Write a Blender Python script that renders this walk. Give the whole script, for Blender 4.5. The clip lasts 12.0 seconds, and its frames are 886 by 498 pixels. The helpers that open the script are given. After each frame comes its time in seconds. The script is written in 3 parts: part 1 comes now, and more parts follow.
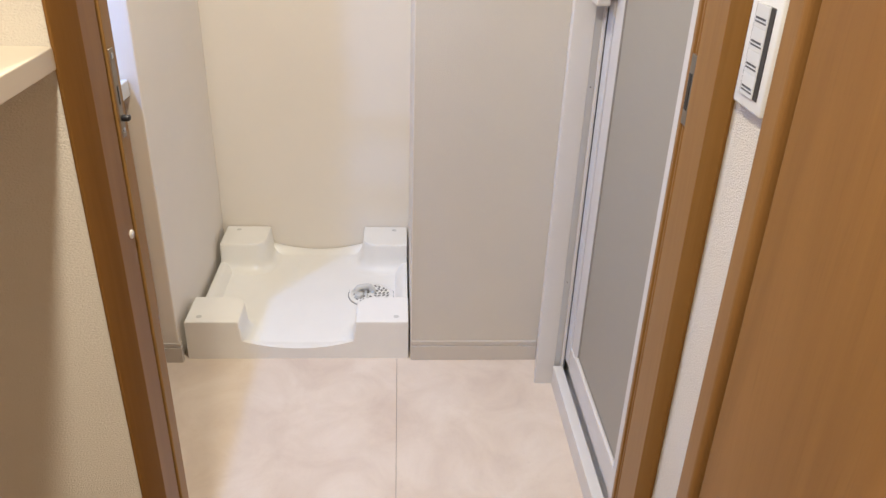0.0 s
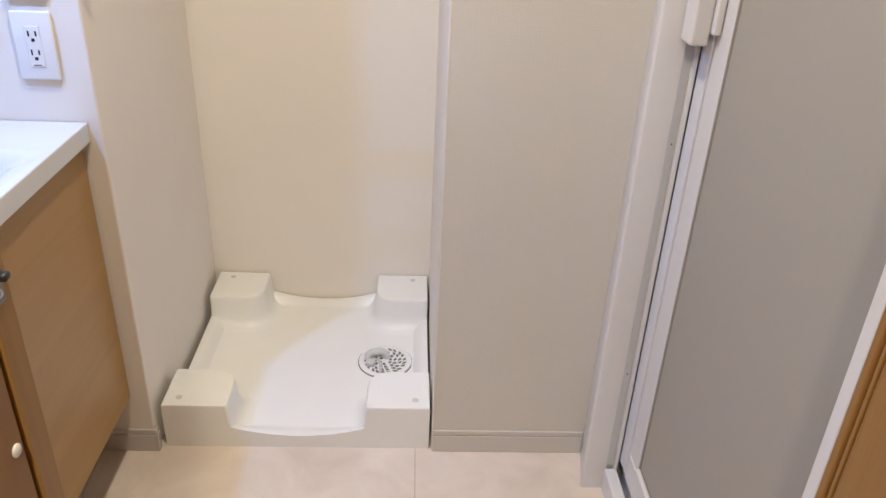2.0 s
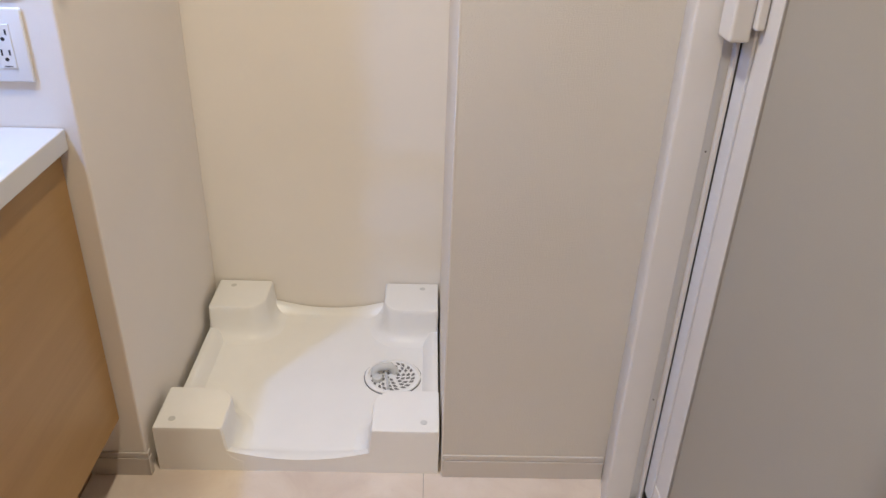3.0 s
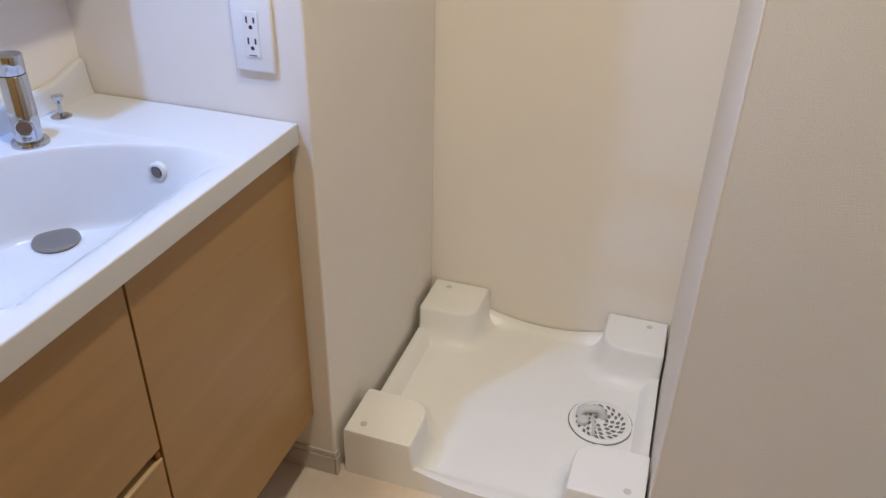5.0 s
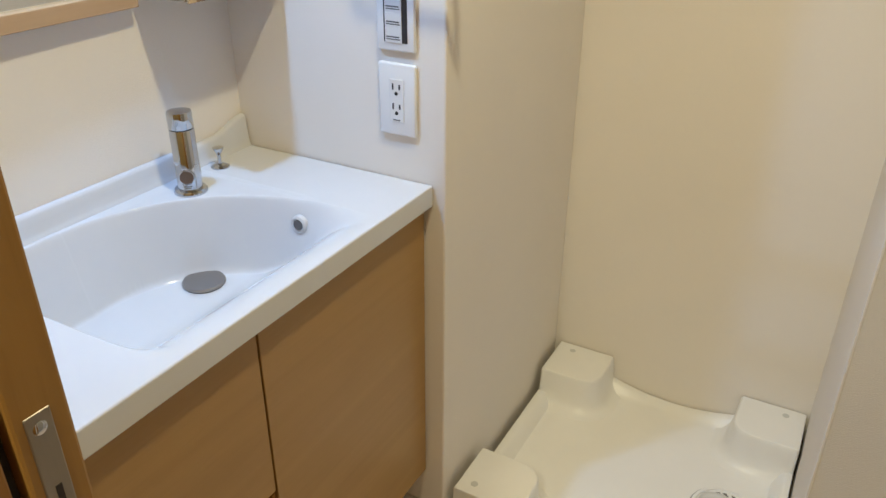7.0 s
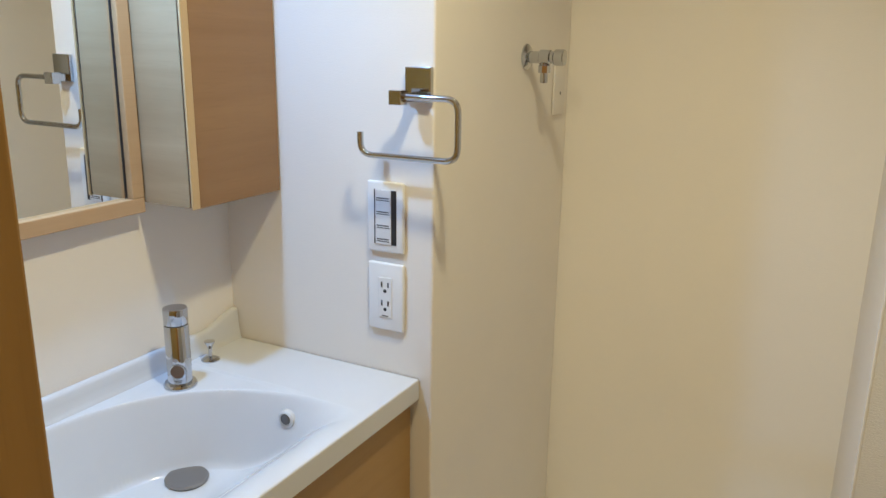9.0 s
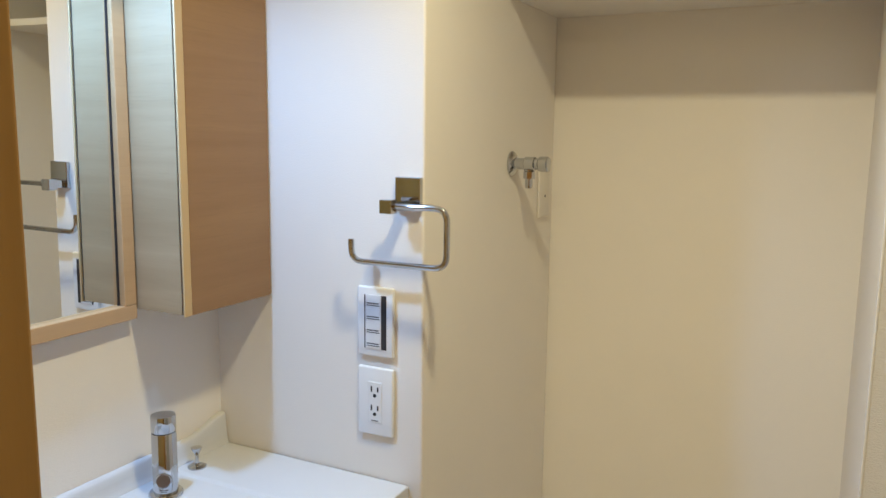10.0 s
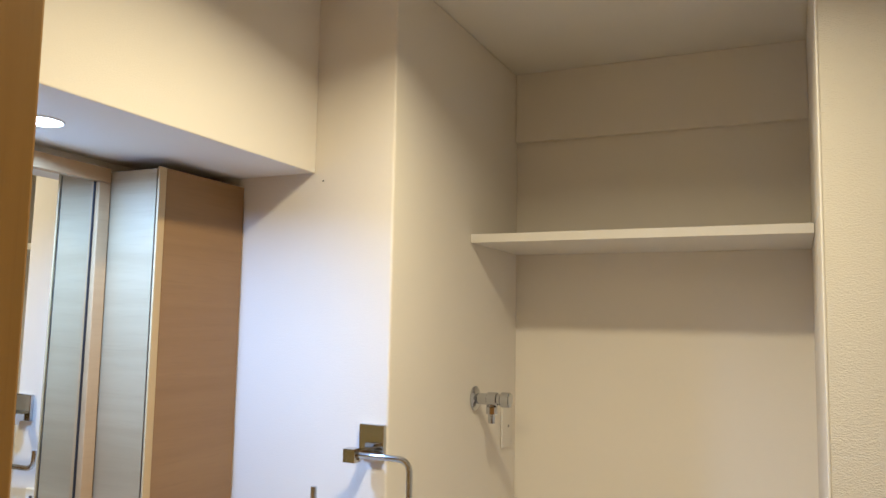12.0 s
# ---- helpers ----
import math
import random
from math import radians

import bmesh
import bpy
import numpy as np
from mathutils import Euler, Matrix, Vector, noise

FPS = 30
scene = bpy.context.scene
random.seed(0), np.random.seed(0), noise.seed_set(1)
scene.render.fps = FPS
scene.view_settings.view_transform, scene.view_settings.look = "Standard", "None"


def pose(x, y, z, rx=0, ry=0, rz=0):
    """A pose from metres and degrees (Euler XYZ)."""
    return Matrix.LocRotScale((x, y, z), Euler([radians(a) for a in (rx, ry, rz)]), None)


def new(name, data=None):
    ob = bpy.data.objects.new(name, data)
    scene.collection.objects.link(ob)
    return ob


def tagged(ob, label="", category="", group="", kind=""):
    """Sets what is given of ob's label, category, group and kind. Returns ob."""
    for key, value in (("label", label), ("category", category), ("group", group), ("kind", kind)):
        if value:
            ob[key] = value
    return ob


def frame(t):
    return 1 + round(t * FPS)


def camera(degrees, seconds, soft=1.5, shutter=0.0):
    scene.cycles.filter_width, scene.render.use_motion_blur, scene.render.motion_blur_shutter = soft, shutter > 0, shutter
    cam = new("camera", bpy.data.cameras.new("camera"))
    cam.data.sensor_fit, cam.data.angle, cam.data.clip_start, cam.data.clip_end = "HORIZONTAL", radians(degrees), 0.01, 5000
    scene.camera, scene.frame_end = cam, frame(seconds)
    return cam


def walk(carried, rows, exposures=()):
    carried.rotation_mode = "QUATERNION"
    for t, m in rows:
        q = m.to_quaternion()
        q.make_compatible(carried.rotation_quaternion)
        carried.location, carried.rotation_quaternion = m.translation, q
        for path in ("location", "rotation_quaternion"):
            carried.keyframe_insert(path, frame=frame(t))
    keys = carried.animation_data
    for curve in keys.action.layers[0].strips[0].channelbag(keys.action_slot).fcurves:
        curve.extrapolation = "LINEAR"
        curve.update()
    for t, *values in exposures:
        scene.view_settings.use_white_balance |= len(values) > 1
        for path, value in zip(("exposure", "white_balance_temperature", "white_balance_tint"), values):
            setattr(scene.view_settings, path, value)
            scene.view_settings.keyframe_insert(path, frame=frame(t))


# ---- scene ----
cam = camera(59.98, 12.0)
# seconds, eye x y z, tilt, lean, turn
ROWS = [
    (0.0, 0.0042, -0.0011, 1.3432, 62.631, -1.737, -2.818),
    (0.5, -0.0111, 0.1353, 1.3489, 63.189, -1.878, -2.635),
    (1.0, -0.0402, 0.2398, 1.3517, 63.005, -1.794, -3.296),
    (1.5, -0.0491, 0.3247, 1.3525, 62.269, -2.062, -3.007),
    (2.0, -0.0272, 0.4324, 1.3446, 61.758, -2.337, -1.664),
    (2.5, -0.0150, 0.5039, 1.3275, 61.534, -2.210, -0.833),
    (2.7, -0.0083, 0.5303, 1.3206, 61.450, -1.878, -0.939),
    (4.3, -0.0353, 0.7251, 1.3445, 58.691, -2.693, 7.996),
    (4.5, -0.0370, 0.7437, 1.3372, 58.797, -2.149, 11.056),
    (5.0, -0.0404, 0.7794, 1.3258, 58.954, -1.167, 18.327),
    (5.5, -0.0437, 0.7965, 1.3251, 58.695, -0.775, 24.398),
    (6.0, -0.0412, 0.7956, 1.3363, 58.760, -0.531, 27.685),
    (6.5, -0.0375, 0.7961, 1.3506, 59.858, -0.350, 28.862),
    (8.5, -0.0267, 0.7758, 1.3963, 71.848, -0.771, 28.607),
    (9.0, -0.0265, 0.7645, 1.4070, 75.267, -0.786, 27.915),
    (9.5, -0.0239, 0.7533, 1.4233, 78.631, -0.802, 27.302),
    (10.0, -0.0232, 0.7488, 1.4400, 81.814, -0.674, 26.901),
    (10.5, -0.0189, 0.7479, 1.4639, 85.014, -0.760, 26.460),
    (11.0, -0.0034, 0.7362, 1.4968, 88.307, -0.717, 25.875),
    (11.5, 0.0011, 0.7242, 1.5248, 91.931, -0.845, 25.192),
    (12.0, 0.0050, 0.7071, 1.5479, 95.559, -1.046, 24.587),
]
EXPOSURES = [(0.0, 0.15, 4980, 25), (2.5, -0.07, 5060, 26), (5.5, -0.33, 5130, 23), (6.5, -0.32, 5450, 15), (9.5, -0.43, 5560, 12), (12.0, -0.37, 5520, 18)]
walk(cam, [(t, pose(x, y, z, rx, ry, rz)) for t, x, y, z, rx, ry, rz in ROWS], EXPOSURES)

# ---- world and lamps ----
world = bpy.data.worlds.new("world")
scene.world = world
world.use_nodes = True
world.node_tree.nodes["Background"].inputs["Color"].default_value = (0.9, 0.95, 1.0, 1)
world.node_tree.nodes["Background"].inputs["Strength"].default_value = 0.02


def disk_lamp(name, x, y, z, radius, watts, colour, spread=180.0):
    data = bpy.data.lights.new(name, "AREA")
    data.shape, data.size, data.energy, data.color = "DISK", 2 * radius, watts, colour
    data.spread = radians(spread)
    ob = new(name, data)
    ob.matrix_world = pose(x, y, z)
    return ob


COOL, WARM = (0.36, 0.62, 1.0), (1.0, 0.825, 0.44)
disk_lamp("vanity_light", -0.940, 1.420, 1.812, 0.026, 7.3, COOL, 166)
disk_lamp("washroom_light", -0.27, 1.475, 2.172, 0.045, 12.9, WARM, 150)
disk_lamp("hall_light", -0.160, 0.02, 2.17, 0.05, 20.0, WARM, 165)

# ---- materials ----


def material(name, colour, rough=0.5, metal=0.0, spec=0.5):
    m = bpy.data.materials.new(name)
    m.use_nodes = True
    b = m.node_tree.nodes["Principled BSDF"]
    b.inputs["Base Color"].default_value = (*colour, 1)
    b.inputs["Roughness"].default_value = rough
    b.inputs["Metallic"].default_value = metal
    b.inputs["Specular IOR Level"].default_value = spec
    return m, m.node_tree, b


def coords(nt, scale=(1, 1, 1)):
    tc = nt.nodes.new("ShaderNodeTexCoord")
    mp = nt.nodes.new("ShaderNodeMapping")
    mp.inputs["Scale"].default_value = scale
    nt.links.new(tc.outputs["Object"], mp.inputs["Vector"])
    return mp.outputs["Vector"]


def noise_tex(nt, vec, scale, detail=4.0, rough=0.55, distortion=0.0):
    n = nt.nodes.new("ShaderNodeTexNoise")
    n.inputs["Scale"].default_value = scale
    n.inputs["Detail"].default_value = detail
    n.inputs["Roughness"].default_value = rough
    n.inputs["Distortion"].default_value = distortion
    nt.links.new(vec, n.inputs["Vector"])
    return n.outputs["Fac"]


def ramp(nt, fac, stops):
    r = nt.nodes.new("ShaderNodeValToRGB")
    el = r.color_ramp.elements
    while len(el) < len(stops):
        el.new(0.5)
    for e, (p, c) in zip(el, stops):
        e.position, e.color = p, (*c, 1)
    nt.links.new(fac, r.inputs["Fac"])
    return r.outputs["Color"]


def mix(nt, a, b, fac, mode="MIX"):
    x = nt.nodes.new("ShaderNodeMix")
    x.data_type, x.blend_type = "RGBA", mode
    for v, k in ((fac, 0), (a, 6), (b, 7)):
        if isinstance(v, (int, float)):
            x.inputs[k].default_value = v
        elif isinstance(v, tuple):
            x.inputs[k].default_value = (*v, 1)
        else:
            nt.links.new(v, x.inputs[k])
    return x.outputs[2]


def bump(nt, b, height, strength, distance):
    u = nt.nodes.new("ShaderNodeBump")
    u.inputs["Strength"].default_value = strength
    u.inputs["Distance"].default_value = distance
    nt.links.new(height, u.inputs["Height"])
    nt.links.new(u.outputs["Normal"], b.inputs["Normal"])


def wallpaper(name, colour, stretch=(1, 1, 1), depth=0.0012, scale=230, ribs=0.0):
    m, nt, b = material(name, colour, 0.78, 0, 0.25)
    v = coords(nt, stretch)
    fine = noise_tex(nt, v, scale, 3, 0.6)
    broad = noise_tex(nt, coords(nt), 2.3, 3)
    c = ramp(nt, broad, [(0.3, tuple(k * 0.96 for k in colour)), (0.7, colour)])
    nt.links.new(c, b.inputs["Base Color"])
    if ribs:
        # woven look: fine wavering horizontal ribs broken up by the grain
        w = nt.nodes.new("ShaderNodeTexWave")
        w.bands_direction = "Z"
        w.inputs["Scale"].default_value = ribs
        w.inputs["Distortion"].default_value = 9.0
        w.inputs["Detail"].default_value = 2.0
        w.inputs["Detail Scale"].default_value = 1.5
        nt.links.new(coords(nt), w.inputs["Vector"])
        fine = mix(nt, fine, w.outputs["Color"], 0.11)
    bump(nt, b, fine, 0.6, depth)
    return m


def wood(name, dark, light, axis="z", rough=0.42, scale=1.0, spec=0.4):
    m, nt, b = material(name, light, rough, 0, spec)
    long, wide = 1.6 * scale, 26 * scale
    s = {"x": (long, wide, wide), "y": (wide, long, wide), "z": (wide, wide, long)}[axis]
    s2 = {"x": (8, 160, 160), "y": (160, 8, 160), "z": (160, 160, 8)}[axis]
    grain = noise_tex(nt, coords(nt, s), 1.0, 5, 0.6, 0.8)
    pore = noise_tex(nt, coords(nt, s2), 1.5, 3, 0.6)
    c1 = ramp(nt, grain, [(0.28, dark), (0.72, light)])
    c2 = mix(nt, c1, tuple(k * 0.82 for k in dark), ramp(nt, pore, [(0.55, (0, 0, 0)), (0.8, (0.35, 0.35, 0.35))]))
    nt.links.new(c2, b.inputs["Base Color"])
    bump(nt, b, pore, 0.25, 0.0004)
    return m


def plastic(name, colour, rough=0.35, relief=0.0, spec=0.5):
    m, nt, b = material(name, colour, rough, 0, spec)
    v = coords(nt)
    smudge = noise_tex(nt, v, 9, 4)
    c = ramp(nt, smudge, [(0.25, tuple(k * 0.965 for k in colour)), (0.7, colour)])
    nt.links.new(c, b.inputs["Base Color"])
    r = nt.nodes.new("ShaderNodeMapRange")
    r.inputs["To Min"].default_value, r.inputs["To Max"].default_value = rough * 0.85, rough * 1.2
    nt.links.new(smudge, r.inputs["Value"])
    nt.links.new(r.outputs["Result"], b.inputs["Roughness"])
    if relief:
        bump(nt, b, noise_tex(nt, v, 420, 2), 0.4, relief)
    return m


def metal(name, colour, rough, brushed=None):
    m, nt, b = material(name, colour, rough, 1.0)
    if brushed:
        f = noise_tex(nt, coords(nt, brushed), 1.0, 3)
        bump(nt, b, f, 0.3, 0.0003)
    return m


WALL = wallpaper("wall_paper", (0.82, 0.772, 0.697), (0.6, 0.6, 1.2), 0.0006, 420)
# ribs are relief; the lower tone than WALL stands in for weaker light
WALL_RIBBED_DIM = wallpaper("ribbed_wall_paper_shaded", (0.672, 0.632, 0.562), (0.7, 0.7, 1.1), 0.0023, 430, 90)
WALL_COARSE = wallpaper("coarse_wall_paper", (0.74, 0.69, 0.61), (0.75, 0.75, 1.1), 0.0034, 430, 90)
CEIL = wallpaper("ceiling_paper", (0.85, 0.82, 0.765), (1, 1, 1), 0.0007)
SHELFWHITE = plastic("shelf_cream_laminate", (0.76, 0.69, 0.56), 0.45)
PAINT = plastic("white_trim", (0.76, 0.73, 0.69), 0.4)
# darker than the jamb wood: shade on the canted face put into colour
CASING_SHADED = wood("shaded_casing_wood", (0.20, 0.096, 0.018), (0.25, 0.126, 0.027), "z", 0.6, 1.0, 0.05)
# dark tone stands in for shade in the groove and beside the leaf
SHADE_WOOD = wood("rebate_shade_wood", (0.13, 0.062, 0.022), (0.18, 0.09, 0.035))
JAMBWOOD = wood("jamb_wood", (0.25, 0.124, 0.030), (0.315, 0.164, 0.042), "z", 0.4, 1.0, 0.28)
HALLWOOD = wood("hall_door_wood", (0.23, 0.113, 0.026), (0.31, 0.155, 0.036), "z", 0.45, 0.6, 0.2)
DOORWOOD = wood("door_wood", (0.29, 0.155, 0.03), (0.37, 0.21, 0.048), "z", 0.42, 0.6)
VANWOOD = wood("vanity_wood", (0.345, 0.20, 0.059), (0.40, 0.24, 0.076), "y", 0.38, 0.7)
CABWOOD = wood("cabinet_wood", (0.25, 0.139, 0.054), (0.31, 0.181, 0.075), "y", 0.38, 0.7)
EDGE = plastic("light_edge_band", (0.54, 0.39, 0.20), 0.4)
FRAMEWOOD = wood("mirror_frame_wood", (0.42, 0.265, 0.128), (0.48, 0.315, 0.16), "y", 0.38, 0.7)
# paler than the door wood: the downlight's wash is put into the colour
CABSIDE_LIT = wood("cabinet_side_lit_wood", (0.35, 0.255, 0.14), (0.45, 0.34, 0.20), "x", 0.36, 0.6, 0.45)
CERAMIC = plastic("white_basin_resin", (0.635, 0.64, 0.65), 0.08)
PANWHITE = plastic("pan_white_plastic", (0.85, 0.84, 0.81), 0.33, 0.00015)
ELBOW = plastic("elbow_grey_white", (0.60, 0.60, 0.58), 0.4)
SWITCHWHITE = plastic("plate_white_plastic", (0.80, 0.80, 0.79), 0.35)
PLATECREAM = plastic("plate_cream_plastic", (0.76, 0.715, 0.645), 0.5)
FRAMEWHITE = plastic("bath_frame_white", (0.68, 0.66, 0.65), 0.32)
PANELGREY = plastic("bath_panel_grey", (0.362, 0.336, 0.284), 0.5, 0.0004)
# bluish tone of these two stands for cool lamplight on the white frame
FRAME_COOL_LIT = plastic("bath_frame_cool_lit", (0.66, 0.665, 0.70), 0.3)
REBATE_COOL_LIT = plastic("bath_rebate_cool_lit", (0.62, 0.625, 0.66), 0.35)
GASKET = plastic("grey_gasket", (0.33, 0.31, 0.29), 0.6)
ALU = metal("aluminium", (0.62, 0.63, 0.66), 0.35)
ALUDARK = metal("dark_aluminium", (0.20, 0.20, 0.22), 0.45)
CHROME = metal("chrome", (0.54, 0.555, 0.585), 0.06)
STEEL = metal("brushed_steel", (0.52, 0.50, 0.47), 0.34, (30, 400, 30))
PLATESTEEL = metal("bronze_grey_steel", (0.36, 0.32, 0.26), 0.5, (30, 300, 30))
STRIKE = metal("worn_strike_steel", (0.30, 0.28, 0.25), 0.4, (30, 300, 30))
PLUGSTEEL = metal("dull_steel", (0.36, 0.34, 0.32), 0.42, (300, 20, 30))
DARK = material("dark_gap", (0.025, 0.02, 0.018), 0.7)[0]
BLACK = plastic("black_plastic", (0.02, 0.02, 0.025), 0.35)
PRINT = material("dark_print", (0.08, 0.08, 0.09), 0.6)[0]
GRIDGREY = material("grid_grey", (0.17, 0.165, 0.155), 0.6)[0]
INK = material("grey_print", (0.12, 0.12, 0.125), 0.6)[0]
GREYBAR = plastic("switch_grey", (0.70, 0.71, 0.72), 0.35)
MIRROR = metal("mirror", (0.86, 0.88, 0.87), 0.015)
SPOUT = material("spout_inside", (0.12, 0.075, 0.045), 0.5)[0]


def floor_material():
    m, nt, b = material("stone_vinyl_tile", (0.6, 0.5, 0.4), 0.42, 0, 0.4)
    v = coords(nt)
    cloud = noise_tex(nt, v, 5.5, 6, 0.62, 0.6)
    c = ramp(nt, cloud, [(0.28, (0.60, 0.50, 0.41)), (0.5, (0.68, 0.585, 0.485)), (0.72, (0.745, 0.66, 0.565))])
    speck = noise_tex(nt, v, 120, 3, 0.6)
    c = mix(nt, c, (0.48, 0.39, 0.31), ramp(nt, speck, [(0.6, (0, 0, 0)), (0.8, (0.25, 0.25, 0.25))]))
    nt.links.new(c, b.inputs["Base Color"])
    bump(nt, b, speck, 0.2, 0.0005)
    return m


TILE = floor_material()
BOUNCE_FLOOR = wood("bounce_cut_wood", (0.20, 0.105, 0.04), (0.27, 0.15, 0.065), "y", 0.35)
JOINT = plastic("tile_joint", (0.27, 0.235, 0.20), 0.7)


def lamp_glow():
    m = bpy.data.materials.new("lamp_glow")
    m.use_nodes = True
    b = m.node_tree.nodes["Principled BSDF"]
    b.inputs["Emission Color"].default_value = (0.86, 0.93, 1.0, 1)
    b.inputs["Emission Strength"].default_value = 12.0
    return m


GLOW = lamp_glow()

# ---- building blocks ----
ORIGIN = {}


def thing(name, at, label, category, group="", kind=""):
    ob = new(name)
    ob.location = at
    ob.empty_display_size = 0.05
    ORIGIN[ob] = Vector(at)
    return tagged(ob, label, category, group, kind)


def part(name, bm, mat, parent=None, label="", smooth=False, crease=40):
    """Links bm, which is in world metres, as one mesh under a thing or a part."""
    me = bpy.data.meshes.new(name)
    o = ORIGIN[parent] if parent else Vector((0, 0, 0))
    bm.transform(Matrix.Translation(-o))
    bmesh.ops.recalc_face_normals(bm, faces=bm.faces)
    if smooth:
        for f in bm.faces:
            f.smooth = True
    bm.to_mesh(me)
    bm.free()
    if smooth:
        me.set_sharp_from_angle(angle=radians(crease))
    me.materials.append(mat)
    ob = new(name, me)
    if parent:
        ob.parent = parent
    ORIGIN[ob] = o
    if label:
        tagged(ob, label)
    return ob


def solid(name, bm, mat, label, category, kind="", smooth=False, group=""):
    """A thing of one mesh, with its origin at the middle of its base."""
    vs = [v.co for v in bm.verts]
    at = Vector(((min(v.x for v in vs) + max(v.x for v in vs)) / 2, (min(v.y for v in vs) + max(v.y for v in vs)) / 2, min(v.z for v in vs)))
    me = bpy.data.meshes.new(name)
    bm.transform(Matrix.Translation(-at))
    bmesh.ops.recalc_face_normals(bm, faces=bm.faces)
    if smooth:
        for f in bm.faces:
            f.smooth = True
    bm.to_mesh(me)
    bm.free()
    if smooth:
        me.set_sharp_from_angle(angle=radians(40))
    me.materials.append(mat)
    ob = new(name, me)
    ob.location = at
    ORIGIN[ob] = at
    return tagged(ob, label, category, group, kind)


def box(x0, x1, y0, y1, z0, z1, bevel=0.0, seg=2, bm=None):
    b = bmesh.new()
    vs = bmesh.ops.create_cube(b, size=1)["verts"]
    for v in vs:
        v.co = Vector((x0 + (v.co.x + 0.5) * (x1 - x0), y0 + (v.co.y + 0.5) * (y1 - y0), z0 + (v.co.z + 0.5) * (z1 - z0)))
    if bevel:
        bmesh.ops.bevel(b, geom=b.edges[:], offset=bevel, segments=seg, profile=0.5, affect="EDGES")
    return join(bm, b)


def join(bm, b):
    if bm is None:
        return b
    me = bpy.data.meshes.new("joint")
    b.to_mesh(me)
    b.free()
    bm.from_mesh(me)
    bpy.data.meshes.remove(me)
    return bm


def lathe(profile, centre, axis="z", steps=40, bm=None):
    """Turns (radius, height) pairs round an axis through centre."""
    b = bmesh.new()
    rings = []
    for r, h in profile:
        ring = []
        for i in range(steps):
            a = 2 * math.pi * i / steps
            ring.append(b.verts.new((r * math.cos(a), r * math.sin(a), h)))
        rings.append(ring)
    for lo, hi in zip(rings, rings[1:]):
        for i in range(steps):
            j = (i + 1) % steps
            b.faces.new((lo[i], lo[j], hi[j], hi[i]))
    b.faces.new(rings[0][::-1])
    b.faces.new(rings[-1])
    turn = {"z": Matrix(), "x": Matrix.Rotation(radians(90), 4, "Y"), "y": Matrix.Rotation(radians(90), 4, "X")}[axis]
    b.transform(Matrix.Translation(centre) @ turn)
    return join(bm, b)


def tube(points, radius, steps=14, bm=None):
    """A round bar along points; the ends are capped."""
    b = bmesh.new()
    pts = [Vector(p) for p in points]
    rings, side = [], None
    for i, p in enumerate(pts):
        d = (pts[min(i + 1, len(pts) - 1)] - pts[max(i - 1, 0)]).normalized()
        if side is None:
            side = d.orthogonal().normalized()
        side = (side - d * side.dot(d)).normalized()
        up = d.cross(side)
        rings.append([b.verts.new(p + radius * (math.cos(2 * math.pi * k / steps) * side + math.sin(2 * math.pi * k / steps) * up)) for k in range(steps)])
    for lo, hi in zip(rings, rings[1:]):
        for k in range(steps):
            j = (k + 1) % steps
            b.faces.new((lo[k], lo[j], hi[j], hi[k]))
    b.faces.new(rings[0][::-1])
    b.faces.new(rings[-1])
    return join(bm, b)


def rounded(points, radius, steps=7):
    """A path with its inner corners rounded."""
    pts = [Vector(p) for p in points]
    out = [pts[0]]
    for a, b, c in zip(pts, pts[1:], pts[2:]):
        u, w = (a - b).normalized(), (c - b).normalized()
        p, q = b + u * radius, b + w * radius
        for i in range(steps + 1):
            t = i / steps
            out.append(p * (1 - t) ** 2 + b * 2 * t * (1 - t) + q * t * t)
    return out + [pts[-1]]


def prism(outline, z0, z1, bm=None):
    b = bmesh.new()
    lo = [b.verts.new((x, y, z0)) for x, y in outline]
    hi = [b.verts.new((x, y, z1)) for x, y in outline]
    n = len(lo)
    for i in range(n):
        b.faces.new((lo[i], lo[(i + 1) % n], hi[(i + 1) % n], hi[i]))
    b.faces.new(lo[::-1])
    b.faces.new(hi)
    return join(bm, b)


def structure(name, bm, mat, label, category):
    return solid(name, bm, mat, label, category, "structure")


# ---- plan, in metres ----
YP = 1.870           # faces of the two walls that flank the washing alcove
XA, XB = -0.626, 0.040   # alcove between these
YB = 2.523           # alcove back wall
YF = 1.878           # face of the wall between alcove and bath door
XE = 0.407           # end of the flank wall, at the bath door frame
XV = -1.084          # wall behind the vanity
ZC = 2.18            # ceiling
Y0, Y1 = 0.825, 0.900    # door wall
JL, JR = -0.346, 0.373   # jamb faces

# ---- setting ----
structure("wall_back", box(XA - 0.1, XB + 0.1, YB, YB + 0.1, 0, ZC), WALL, "cream wallpapered wall behind the washing alcove", "wall")
structure("wall_back_upper", box(XA, XB, YB - 0.017, YB - 0.0005, 2.004, ZC, 0.002), WALL, "shallow beam projecting from the wall above the shelf", "wall")
structure("wall_partition", box(XV - 0.1, XA, YP, YB, 0, ZC, 0.004), WALL, "cream wallpapered partition beside the vanity", "wall")
structure("wall_flank", box(XB, XE + 0.10, YF + 0.0005, YB, 0, ZC), WALL, "cream wallpapered wall closing the alcove", "wall")
structure("wall_flank_face", box(XB + 0.0022, XE + 0.10, YF - 0.0015, YF + 0.0004, 0, ZC), WALL_RIBBED_DIM, "ribbed cream wallpapered wall beside the bath door, darkened for shade", "wall")
structure("wall_vanity", box(XV - 0.1, XV, Y1, YP, 0, ZC), WALL, "pale wallpapered wall behind the vanity", "wall")
